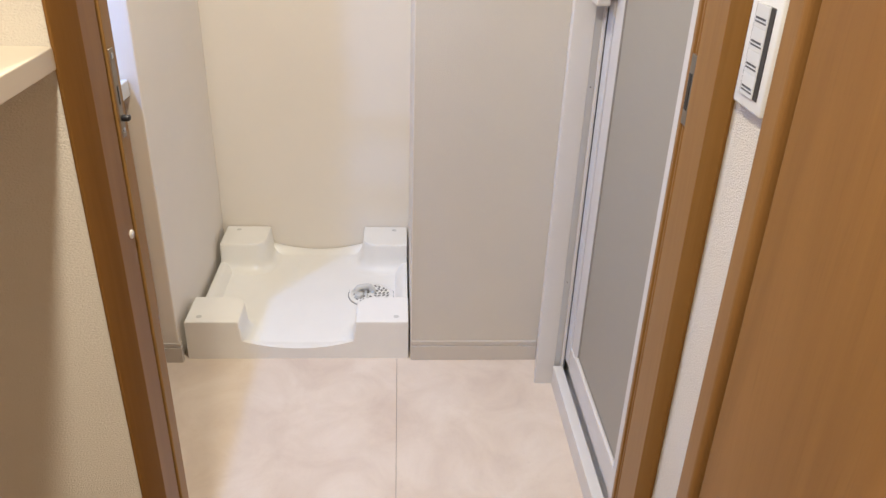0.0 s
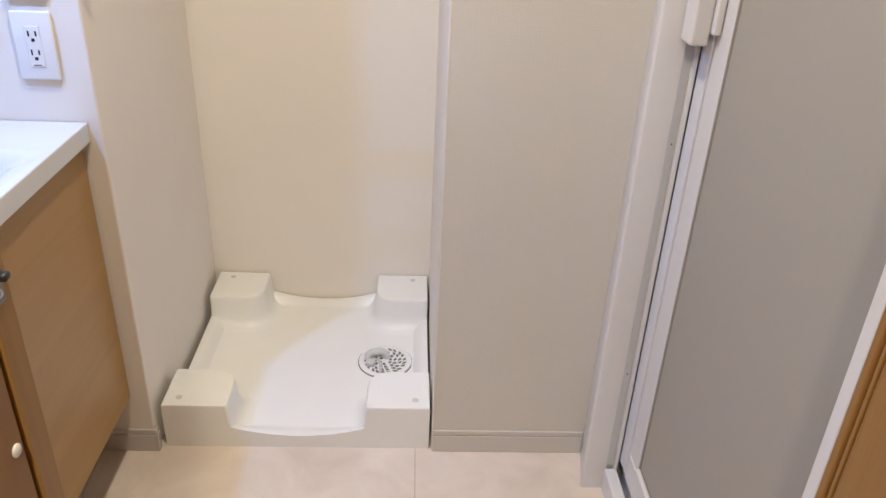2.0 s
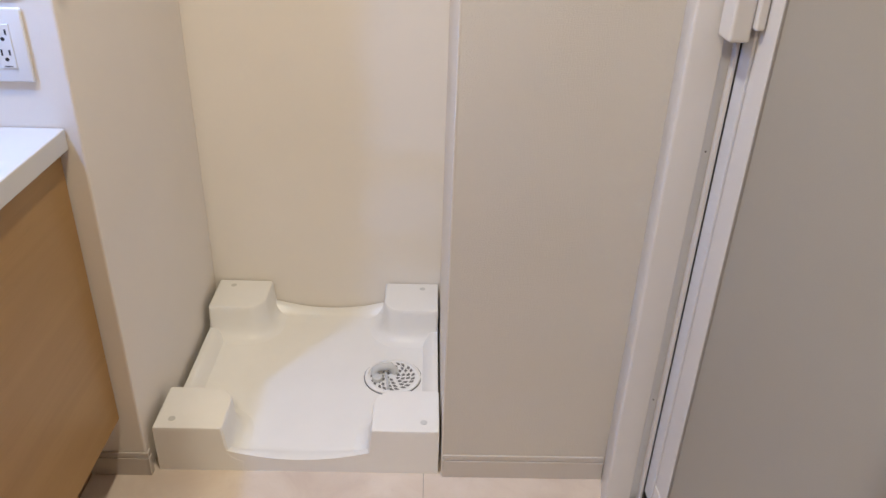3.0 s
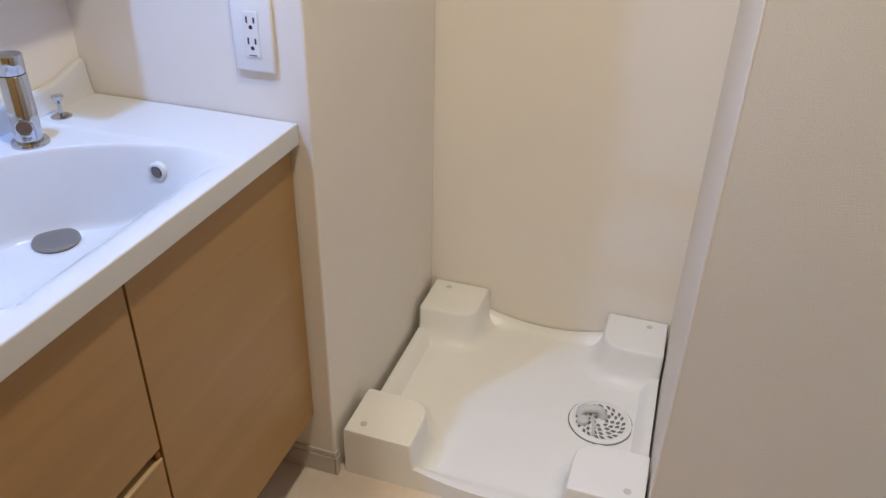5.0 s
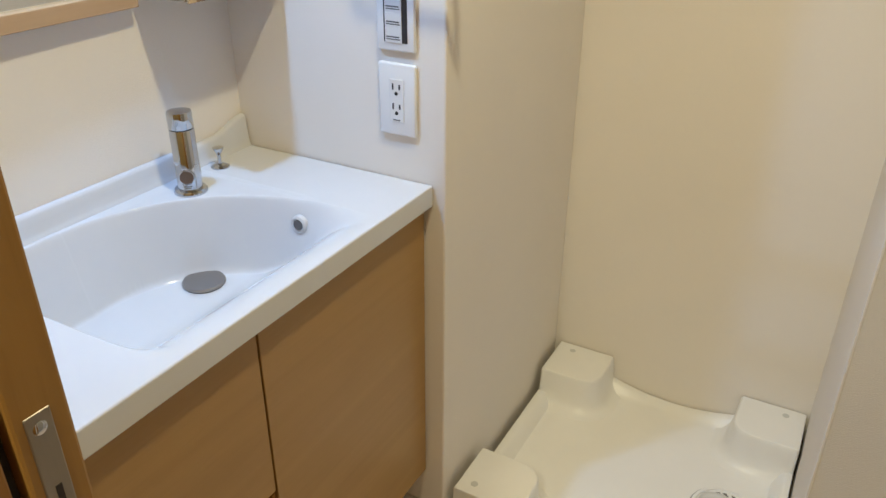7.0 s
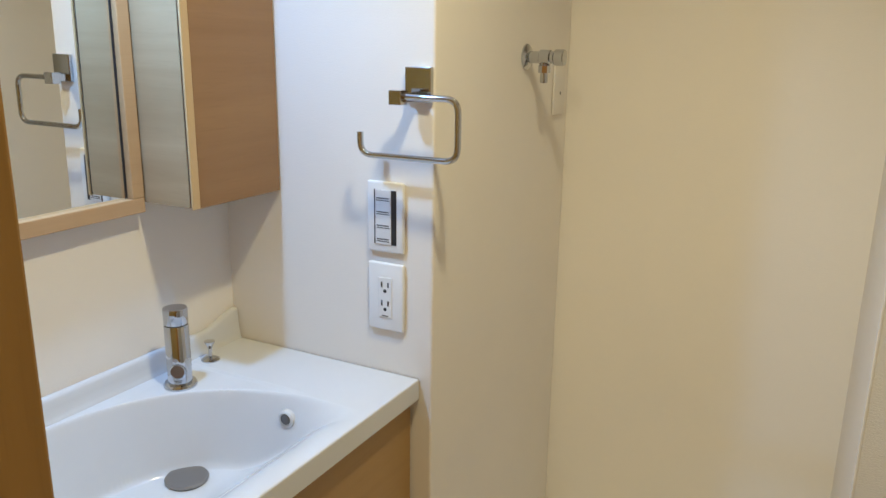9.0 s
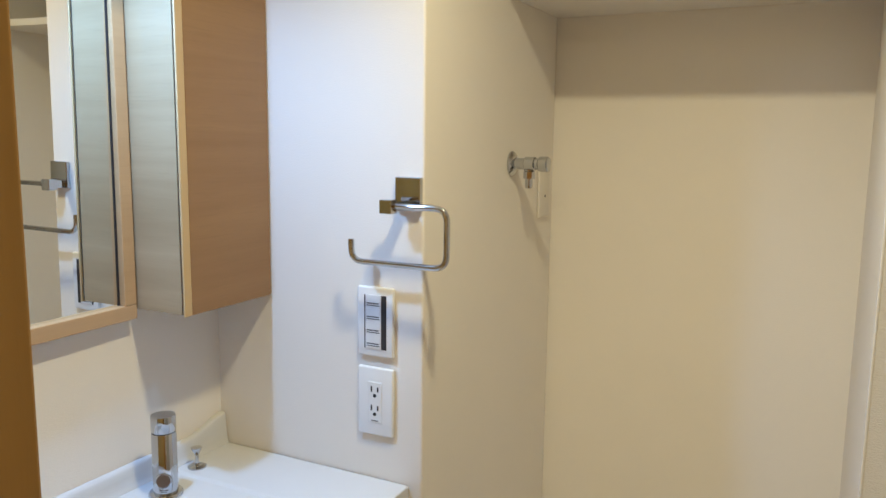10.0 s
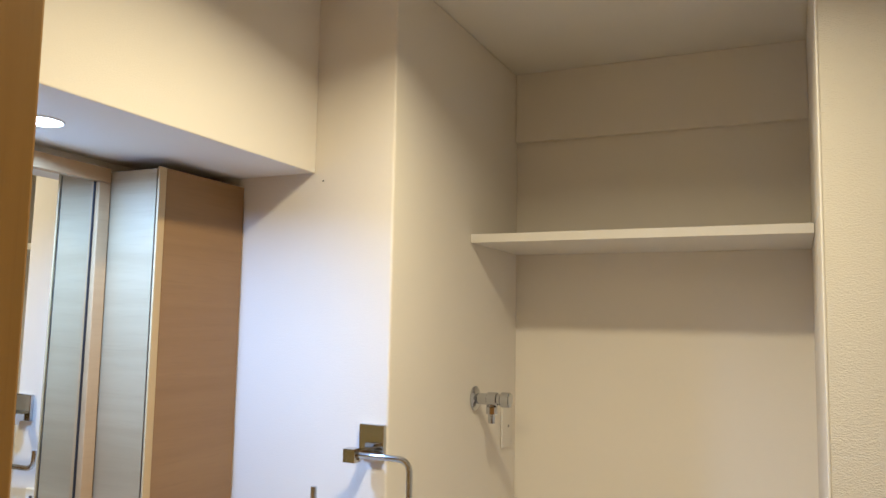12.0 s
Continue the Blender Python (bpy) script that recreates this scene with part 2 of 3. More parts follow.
structure("soffit", box(XV, -0.790, Y1 + 0.06, YP, 1.818, ZC, 0.002), WALL, "cream boxed soffit above the mirror", "soffit")
structure("ceiling", box(XV - 0.1, 1.2, -1.2, YB + 0.1, ZC, ZC + 0.1), CEIL, "plain off-white ceiling", "ceiling")
structure("wall_door_side", box(XV - 0.1, -0.3590, Y0, Y1, 0, ZC), WALL_COARSE, "coarse wallpapered wall beside the sliding door", "wall")
structure("wall_switch_side", box(0.389, 0.62, Y0 + 0.0005, 0.9672, 0, ZC), WALL_COARSE, "coarse wallpapered wall strip with a light switch", "wall")
structure("wall_over_door", box(-0.3585, 0.3885, Y0, Y1, 2.06, ZC), WALL_COARSE, "coarse wallpapered wall above the doorway", "wall")
structure("wall_bath", box(XE + 0.03, 1.2, 0.968, YP, 2.02, ZC), WALL, "plain wall above the bath door", "wall")
structure("wall_bath_back", box(1.1, 1.2, 0.968, YP, 0, 2.02), WALL, "plain wall behind the bath door", "wall")
structure("wall_bath_side", box(XE + 0.1, 1.2, YP, YP + 0.1, 0, 2.02), WALL, "plain bathroom side wall", "wall")
structure("wall_hall_right", box(0.389, 0.56, -1.2, Y0, 0, ZC), WALL_COARSE, "coarse wallpapered hall wall", "wall")
structure("wall_hall_left", box(-1.0, -0.90, -1.2, Y0, 0, ZC), WALL_COARSE, "coarse wallpapered hall wall", "wall")
structure("wall_hall_back", box(-1.0, 0.56, -1.3, -1.2, 0, ZC), WALL_COARSE, "coarse wallpapered hall end wall", "wall")


def skirting(name, x0, x1, y, facing_x=False):
    ob = thing(name, ((x0 + x1) / 2, y, 0), "greyish off-white grooved skirting board along the wall", "skirting", kind="structure")
    part("board", box(x0, x1, y - 0.0065, y - 0.0005, 0, 0.050, 0.0012), SKIRT, ob)
    part("cap", box(x0, x1, y - 0.0052, y - 0.0005, 0.0515, 0.066, 0.002), SKIRT, ob)
    return ob


SKIRT = plastic("skirting_greige", (0.60, 0.555, 0.50), 0.45)
skirting("baseboard", XB + 0.003, XE + 0.006, YF)
skirting("baseboard", -0.95, XA + 0.004, YP)
side = thing("baseboard", (XA, 1.88, 0), "greyish off-white return of the skirting board", "skirting", kind="structure")
part("board", box(XA + 0.0005, XA + 0.0065, YP - 0.0065, YP + 0.012, 0, 0.050, 0.0012), SKIRT, side)
part("cap", box(XA + 0.0005, XA + 0.0052, YP - 0.0052, YP + 0.012, 0.0515, 0.066, 0.002), SKIRT, side)
structure("corner_trim", box(XB - 0.0008, XB + 0.0026, YF - 0.0026, YF + 0.02, 0.067, ZC, 0.0011, 4), PAINT, "narrow white corner bead on the wall edge", "trim")


# door frame of the hall doorway
frame_ob = thing("door_frame", (0, 0.85, 0), "caramel brown wooden frame of the sliding door", "door frame", kind="structure")
# each side: a casing board, canted a little towards the hall, and the jamb behind it
part("casing", prism([(-0.3588, 0.8250), (-0.3570, 0.8215), (-0.3535, 0.8205), (-0.3512, 0.8230), (JL, 0.8775), (-0.3588, 0.8775)], 0, 2.035), CASING_SHADED, frame_ob, "", True, 50)
part("jamb", box(-0.3588, JL, 0.8777, 0.9315, 0, 2.035, 0.0015, 2), JAMBWOOD, frame_ob)
part("casing", prism([(0.3885, 0.8410), (0.3840, 0.8390), (0.3805, 0.8415), (JR, 0.8690), (0.3885, 0.8690)], 0, 2.035), CASING_SHADED, frame_ob, "", True, 50)
part("jamb", box(JR, 0.3885, 0.8692, 0.9390, 0, 2.035, 0.0015, 2), JAMBWOOD, frame_ob)
part("ridge", box(JR + 0.003, 0.3885, 0.9412, 0.9460, 0, 2.035, 0.001), JAMBWOOD, frame_ob)
part("ridge", box(JR + 0.003, 0.3885, 0.9490, 0.9540, 0, 2.035, 0.001), JAMBWOOD, frame_ob)
part("groove", box(JR + 0.008, 0.3885, 0.9392, 0.9566, 0, 2.035), SHADE_WOOD, frame_ob)
part("stop", box(JR + 0.001, 0.3885, 0.9570, 0.9672, 0, 2.035, 0.002), JAMBWOOD, frame_ob)
part("head", box(-0.3583, 0.3885, 0.8225, 0.967, 2.035, 2.06, 0.004), CASING_SHADED, frame_ob)
part("gap", box(-0.371, JL - 0.010, 0.9317, 0.9388, 0, 2.035), DARK, frame_ob, "dark slot for the sliding door")
screw = part("screw_cap", lathe([(0.006, 0), (0.006, 0.0015), (0.004, 0.003)], (JL, 0.9195, 0.886), "x", 16), PAINT, frame_ob, "pale round screw cap", True)
part("strike_plate", box(JR + 0.0005, JR + 0.004, 0.9388, 0.9568, 1.036, 1.127, 0.001), STRIKE, frame_ob, "brushed steel strike plate")
part("strike_hole", box(JR - 0.0002, JR + 0.004, 0.9438, 0.9528, 1.056, 1.103), DARK, frame_ob, "dark latch hole")

door = thing("sliding_door", (-0.70, 0.927, 0), "caramel wooden sliding door pushed open beside the doorway", "door")
XL = JL + 0.001
part("leaf", box(-1.07, XL, 0.9390, 0.9698, 0.008, 2.03, 0.002), DOORWOOD, door)
plate = part("latch_plate", box(XL - 0.002, XL + 0.0008, 0.9452, 0.9597, 1.008, 1.120, 0.0008, 2), PLATESTEEL, door, "dull bronze-grey latch plate")
part("latch_slot", box(XL - 0.002, XL + 0.0011, 0.9507, 0.9542, 1.050, 1.074), DARK, plate, "dark latch slot")
for z in (1.111, 1.017):
    part("screw", lathe([(0.004, 0), (0.003, 0.0008)], (XL + 0.0008, 0.9522, z), "x", 14), CHROME, plate, "", True)
part("thumb_turn", box(XL, XL + 0.011, 0.947, 0.957, 1.0295, 1.0365, 0.0025, 3), BLACK, door, "black thumb turn", True)


# door in the hall's side wall
hd = thing("hall_door", (0.385, 0.3, 0), "closed caramel wooden door with matching frame in the hall", "door")
part("frame", box(0.371, 0.3885, 0.698, 0.736, 0, 2.06, 0.006, 4), JAMBWOOD, hd)
part("gap", box(0.3865, 0.3885, 0.688, 0.698, 0, 2.06), SHADE_WOOD, hd, "gap beside the door leaf, shade put into its colour")
part("leaf", box(0.3770, 0.3885, -0.06, 0.688, 0.008, 2.03, 0.004, 3), HALLWOOD, hd)
part("frame", box(0.372, 0.3885, -0.12, -0.068, 0, 2.06, 0.006, 4), JAMBWOOD, hd)
part("frame_head", box(0.372, 0.3885, -0.068, 0.6975, 2.035, 2.06, 0.004), JAMBWOOD, hd)

# hall shelf
hs = solid("wall_shelf", box(-0.8995, -0.356, 0.30, Y0 - 0.0005, 1.127, 1.151, 0.0015), SHELFWHITE, "cream laminated shelf fixed to the hall wall", "shelf")

# ---- washing machine pan ----


def build_pan():
    x0, x1, y0, y1 = -0.608, 0.033, 1.883, 2.519
    zb, zf = 0.127, 0.030

    def smooth(a, b, v):
        v = min(max((v - a) / (b - a), 0), 1)
        return v * v * (3 - 2 * v)

    def height(x, y):
        u, w = x - x0, y - y0
        du, dw = min(u, x1 - x), min(w, y1 - y)
        mid = abs(x - (x0 + x1) / 2) / 0.19
        # raised rim, dished towards the middle of the front and the back
        rim_y = 0.036 + 0.034 * min(mid, 1.0) ** 2
        rim_x = 0.062
        h = zf
        h = max(h, rim_y * (1 - smooth(0.012, 0.040, dw)) + zf * smooth(0.012, 0.040, dw))
        h = max(h, rim_x * (1 - smooth(0.014, 0.045, du)) + zf * smooth(0.014, 0.045, du))
        return h

    xs = [x0 + (x1 - x0) * i / 64 for i in range(65)]
    ys = [y0 + (y1 - y0) * i / 64 for i in range(65)]
    b = bmesh.new()
    grid = [[b.verts.new((x, y, height(x, y))) for y in ys] for x in xs]
    for i in range(len(xs) - 1):
        for j in range(len(ys) - 1):
            b.faces.new((grid[i][j], grid[i + 1][j], grid[i + 1][j + 1], grid[i][j + 1]))
    rim = [grid[i][0] for i in range(len(xs))] + [grid[-1][j] for j in range(1, len(ys))]
    rim += [grid[i][-1] for i in range(len(xs) - 2, -1, -1)] + [grid[0][j] for j in range(len(ys) - 2, 0, -1)]
    low = [b.verts.new((v.co.x, v.co.y, 0)) for v in rim]
    n = len(rim)
    for i in range(n):
        j = (i + 1) % n
        b.faces.new((rim[i], low[i], low[j], rim[j]))

    def block(sx, sy, w, d):
        """A foot block in one corner; sx, sy point from the corner inwards."""
        ox, oy = (x0 if sx > 0 else x1), (y0 if sy > 0 else y1)

        def ring(grow, z):
            r = 0.050 + grow
            pts = [(0.0, 0.0), (w + grow - 0.004, 0.0), (w + grow, 0.004)]
            for k in range(9):
                a = math.pi / 2 * k / 8
                pts.append((w + grow - r + r * math.cos(a), d + grow - r + r * math.sin(a)))
            pts += [(0.004, d + grow), (0.0, d + grow - 0.004)]
            inset = max(-grow, 0)
            return [(ox + sx * (p if p > 0.001 else inset - 0.0003), oy + sy * (q if q > 0.001 else inset - 0.0003), z) for p, q in pts]

        c = bmesh.new()
        rings = [[c.verts.new(p) for p in ring(g, z)] for g, z in ((0.042, 0.0005), (0.044, zf + 0.0003), (0.030, zf + 0.0035), (0.019, zf + 0.011), (0.0105, zf + 0.024), (0.006, zf + 0.046), (0.0025, zb - 0.012), (0.001, zb - 0.004), (-0.0008, zb - 0.0012), (-0.003, zb - 0.0002), (-0.006, zb))]
        for lo, hi in zip(rings, rings[1:]):
            n = len(lo)
            for i in range(n):
                c.faces.new((lo[i], lo[(i + 1) % n], hi[(i + 1) % n], hi[i]))
        c.faces.new(rings[-1])
        c.faces.new(rings[0][::-1])
        bmesh.ops.recalc_face_normals(c, faces=c.faces)
        return c

    pan = thing("washing_machine_pan", (-0.29, 2.19, 0), "white plastic washing machine drip pan with raised corners", "drip pan")
    tray = part("tray", b, PANWHITE, pan, "", True)
    for sx, sy, w, d in ((1, 1, 0.153, 0.143), (-1, 1, 0.153, 0.143), (1, -1, 0.152, 0.146), (-1, -1, 0.152, 0.146)):
        part("foot_block", block(sx, sy, w, d), PANWHITE, pan, "", True, 30)
    for x, y in ((x0 + 0.035, y0 + 0.03), (x1 - 0.035, y0 + 0.03), (x0 + 0.045, y1 - 0.03), (x1 - 0.045, y1 - 0.03)):
        part("screw_dimple", lathe([(0.008, 0), (0.008, 0.0012), (0.006, 0.0018)], (x, y, zb - 0.0006), "z", 16), ELBOW, pan, "", True)
    c = (-0.086, 2.198, zf)
    dr = part("drain", lathe([(0.074, -0.004), (0.074, 0.004), (0.070, 0.006), (0.066, 0.006), (0.0655, 0.003), (0.001, 0.003)], c, "z", 48), PANWHITE, pan, "round white drain trap", True)
    part("ring_gap", lathe([(0.0765, -0.004), (0.0765, 0.0012)], c, "z", 48), INK, dr, "dark joint round the drain", True)
    g = bmesh.new()
    for r0, r1, count in ((0.012, 0.020, 6), (0.024, 0.033, 11), (0.037, 0.046, 16), (0.050, 0.059, 21)):
        for k in range(count):
            a0 = 2 * math.pi * (k + 0.16 * (k % 2)) / count
            a1 = a0 + 2 * math.pi * 0.52 / count
            q = [Vector(c) + Vector((r * math.cos(a), r * math.sin(a), 0.0036)) for r, a in ((r0, a0), (r1, a0 + 0.12), (r1, a1 + 0.12), (r0, a1))]
            lo = [g.verts.new(v) for v in q]
            hi = [g.verts.new(v + Vector((0, 0, 0.0004))) for v in q]
            g.faces.new(hi)
            for i in range(4):
                g.faces.new((lo[i], lo[(i + 1) % 4], hi[(i + 1) % 4], hi[i]))
    part("drain_grid", g, GRIDGREY, dr, "dark openings of the drain grid")
    cx, cy, cz = c
    el = part("elbow", tube(rounded([(cx - 0.050, cy + 0.004, cz + 0.004), (cx - 0.046, cy + 0.010, cz + 0.022), (cx - 0.006, cy + 0.018, cz + 0.024), (cx + 0.006, cy + 0.016, cz + 0.004)], 0.011), 0.0105), ELBOW, dr, "greyish hose elbow in the drain", True)
    part("clamp_arm", tube([(cx - 0.020, cy + 0.010, cz + 0.010), (cx - 0.012, cy - 0.030, cz + 0.010), (cx - 0.010, cy - 0.056, cz + 0.006)], 0.0035, 10), ELBOW, el, "", True)
    part("outlet_cup", lathe([(0.014, 0.0), (0.014, 0.010), (0.012, 0.012), (0.001, 0.012)], (cx - 0.040, cy - 0.016, cz + 0.003), "z", 24), ELBOW, el, "", True)
    return pan


build_pan()

# ---- vanity ----
XF, ZF = -0.652, 0.832
LEDGE = 0.003
VY0, VY1 = 0.985, YP - 0.002


def build_basin():
    def smooth(a, b, v):
        v = min(max((v - a) / (b - a), 0), 1)
        return v * v * (3 - 2 * v)

    xw = XV + 0.001
    xs = np.concatenate([np.linspace(xw + 0.012, -0.66, 220), [-0.656, XF - 0.001]])
    ys = np.concatenate([np.linspace(VY0, 1.24, 12), np.linspace(1.25, 1.73, 250), np.linspace(1.74, VY1, 10)])

    def height(x, y):
        xb, xf, yl, yr = -1.060, -0.660, 1.262, 1.718
        big, small = 0.290, 0.07
        d = min(x - xb, y - yl, yr - y)
        hx, hy = xb + big, yr - big
        corner = x < hx and y > hy
        if corner:
            d = min(d, big - math.hypot(x - hx, y - hy))
        if x < xb + small and y < yl + small:
            d = min(d, small - math.hypot(x - xb - small, y - yl - small))
        # the faucet stands on a slightly sunk ledge in the back corner
        ledge = LEDGE * smooth(0, 0.010, yr + 0.008 - y) * smooth(0, 0.07, hx - x) * smooth(-1.070, -1.040, x) if corner else 0.0
        if d <= 0 or x >= xf:
            return ZF - ledge
        # steep at the back and the sides, a long ramp at the front
        ramp_front = smooth(0, 0.24, xf - x)
        # a short lip, a straight wall, steepest below the faucet, a tight fillet at the floor
        wide = 0.034 - (0.017 * math.sin(2 * math.atan2(y - hy, hx - x)) if corner else 0.0)
        u = max(d - 0.001, 0) / wide
        fall = 0.62 * min(u - 0.11 * (1 - math.exp(-u / 0.11)), 1) + 0.38 * smooth(0.0, wide + 0.012, d)
        return ZF - ledge * (1 - fall) - (0.141 * fall + 0.005 * smooth(0.02, 0.2, d)) * ramp_front

    van = thing("vanity_counter", (-0.87, 1.42, 0.79), "glossy white one-piece counter with moulded washbasin", "washbasin")
    b = bmesh.new()
    grid = [[b.verts.new((x, y, height(x, y))) for y in ys] for x in xs]
    for i in range(len(xs) - 1):
        for j in range(len(ys) - 1):
            b.faces.new((grid[i][j], grid[i + 1][j], grid[i + 1][j + 1], grid[i][j + 1]))
    edge = [[v for v in grid[-1]]]
    for dx, dz in ((0.0012, -0.0008), (0.0019, -0.002), (0.002, -0.0035), (0.002, -0.037), (0.002, -0.0385), (0.0005, -0.040), (-0.02, -0.040)):
        edge.append([b.verts.new((XF - 0.001 + dx, y, ZF + dz)) for y in ys])
    for lo, hi in zip(edge, edge[1:]):
        for j in range(len(ys) - 1):
            b.faces.new((lo[j], hi[j], hi[j + 1], lo[j + 1]))
    body = part("basin", b, CERAMIC, van, "", True, 70)
    # upstand along the wall, with a sloped and rounded top
    u = bmesh.new()
    rows = []
    for y in [VY0] + [1.70 + 0.01 * k for k in range(17)] + [VY1]:
        top = 0.872 + 0.023 * smooth(1.775, 1.868, y)
        h = top - ZF
        prof = [(0, -0.03), (0, h), (0.006, h), (0.0095, h - 0.002), (0.0115, h - 0.006), (0.0130, h * 0.55), (0.0150, h * 0.22), (0.0175, 0.003), (0.0195, 0.0004), (0.0195, -0.03)]
        rows.append([u.verts.new((xw + a, y, ZF + b)) for a, b in prof])
    for a, c in zip(rows, rows[1:]):
        for i in range(len(a)):
            j = (i + 1) % len(a)
            u.faces.new((a[i], a[j], c[j], c[i]))
    u.faces.new(rows[0])
    u.faces.new(rows[-1][::-1])
    part("upstand", u, CERAMIC, van, "", True)
    part("overflow", lathe([(0.0158, -0.006), (0.0158, 0.002), (0.0145, 0.0035), (0.0115, 0.0042), (0.0098, 0.003), (0.0092, 0.0)], (-0.811, 1.6945, 0.792), "y", 28), CERAMIC, van, "round overflow ring", True)
    part("overflow_hole", lathe([(0.0088, 0), (0.0088, 0.0046)], (-0.811, 1.6945, 0.792), "y", 24), INK, van, "dark overflow hole", True)
    part("plug_gap", lathe([(0.0345, -0.004), (0.0345, 0.0022)], (-0.946, 1.592, 0.689), "z", 40), DARK, van, "dark gap under the drain plug", True)
    part("plug", lathe([(0.030, 0.0023), (0.036, 0.003), (0.0365, 0.006), (0.035, 0.0085), (0.029, 0.0095), (0.001, 0.0095)], (-0.946, 1.592, 0.689), "z", 40), PLUGSTEEL, van, "round brushed steel drain plug", True)
    return van


build_basin()


def build_faucet():
    f = thing("faucet", (-1.005, 1.648, ZF - LEDGE), "chrome cylindrical mixer faucet standing on the basin", "faucet")
    c = (-1.005, 1.648, ZF - LEDGE)
    part("base", lathe([(0.0285, 0), (0.0285, 0.005), (0.0265, 0.0075), (0.021, 0.0085)], c, "z", 40), CHROME, f, "", True)
    part("body", lathe([(0.0206, 0.008), (0.0206, 0.112), (0.0198, 0.113)], c, "z", 40), CHROME, f, "", True)
    part("cap", lathe([(0.0198, 0.1145), (0.0206, 0.1155), (0.0206, 0.141), (0.0198, 0.143), (0.001, 0.1435)], c, "z", 40), CHROME, f, "", True)
    s = Vector((0.62, -0.78, 0)).normalized()
    m = Matrix.Translation(Vector(c) + s * 0.0172 + Vector((0, 0, 0.034))) @ s.to_track_quat("Z", "Y").to_matrix().to_4x4()
    b = lathe([(0.0132, -0.002), (0.0132, 0.0045), (0.0120, 0.0055)], (0, 0, 0), "z", 24)
    b.transform(m)
    sp = part("spout", b, CHROME, f, "", True)
    b = lathe([(0.0114, 0), (0.0114, 0.006)], (0, 0, 0), "z", 24)
    b.transform(m)
    part("spout_opening", b, SPOUT, sp, "dark round spout opening")
    for w, dz in ((0.007, 0.0165), (0.005, 0.0135)):
        b = box(-w, w, -0.0006, 0.0006, -0.0003, 0.0003)
        b.transform(Matrix.Translation(Vector(c) + s * 0.0207 + Vector((0, 0, dz))) @ s.to_track_quat("Z", "Y").to_matrix().to_4x4())
        part("print", b, INK, f)
    k = thing("drain_lift_knob", (-1.035, 1.751, ZF), "small chrome pull knob for the drain plug", "knob")
    c = (-1.035, 1.751, ZF)
    part("rosette", lathe([(0.017, 0), (0.017, 0.002), (0.012, 0.005), (0.006, 0.006)], c, "z", 28), CHROME, k, "", True)
    part("rod", lathe([(0.0035, 0.005), (0.0035, 0.024)], c, "z", 16), CHROME, k, "", True)
    part("grip", lathe([(0.004, 0.024), (0.0065, 0.030), (0.010, 0.036), (0.010, 0.038), (0.001, 0.039)], c, "z", 24), CHROME, k, "", True)


build_faucet()


def build_vanity():
    xf = -0.666
    v = thing("vanity_cabinet", (-0.87, 1.42, 0), "light brown wood-grain vanity cabinet below the basin", "cabinet")
    part("body", box(XV + 0.002, xf - 0.019, VY0 + 0.004, VY1 - 0.002, 0.165, 0.660, 0.001), VANWOOD, v)
    part("side", box(XV + 0.002, xf - 0.019, VY1 - 0.018, VY1 - 0.002, 0.6605, 0.789, 0.001), VANWOOD, v)
    part("side", box(XV + 0.002, xf - 0.019, VY0 + 0.004, VY0 + 0.020, 0.6605, 0.789, 0.001), VANWOOD, v)
    part("rail", box(xf - 0.032, xf - 0.019, VY0 + 0.0205, VY1 - 0.0185, 0.700, 0.789, 0.001), VANWOOD, v)
    part("plinth", box(XV + 0.002, xf - 0.09, VY0 + 0.02, VY1 - 0.003, 0.0, 0.165), PLINTH_SHADED, v, "recessed plinth, shade put into its colour")
    ys = 1.421
    part("door", box(xf - 0.018, xf, ys + 0.002, VY1 - 0.004, 0.168, 0.786, 0.0012), VANWOOD, v)
    part("door", box(xf - 0.018, xf, VY0 + 0.004, ys - 0.002, 0.497, 0.786, 0.0012), VANWOOD, v)
    dr = part("drawer", box(xf - 0.018, xf, VY0 + 0.004, ys - 0.002, 0.168, 0.474, 0.0012), VANWOOD, v)
    part("pull", box(xf - 0.014, xf + 0.0015, VY0 + 0.004, ys - 0.003, 0.4742, 0.479, 0.001), EDGE, dr, "pale edge of the drawer pull")
    part("pull_channel", box(xf - 0.0188, xf - 0.0175, VY0 + 0.006, ys - 0.004, 0.479, 0.497), STEEL, dr, "metal finger channel")
    part("stay", box(xf - 0.012, xf - 0.001, ys - 0.012, ys - 0.003, 0.4795, 0.494, 0.002), CASING_SHADED, v)


# darker than the vanity wood: shade under the cabinet is put into the tone
PLINTH_SHADED = wood("plinth_wood_shaded", (0.20, 0.13, 0.075), (0.26, 0.17, 0.10), "y")
build_vanity()

# ---- mirror and wall cabinet ----
XM = -1.062
mir = thing("wall_mirror", (XM, 1.651, 1.13), "large mirror in a light wooden frame above the basin", "mirror")
hinge = Vector((XM - 0.0088, 1.651, 1.13))
LEAN = Matrix.Translation(hinge) @ Matrix.Rotation(radians(0.45), 4, "Y") @ Matrix.Translation(-hinge)   # the glass leans forward a little
glass = box(XM - 0.0128, XM - 0.0088, 0.994, 1.640, 1.140, 1.795)
glass.transform(LEAN)
part("glass", glass, MIRROR, mir, "mirror glass")
seal = box(XM - 0.0087, XM - 0.0078, 1.6222, 1.6260, 1.158, 1.776)
seal.transform(LEAN)
part("seal", seal, BLACK, mir, "dark seal along the glass edge")
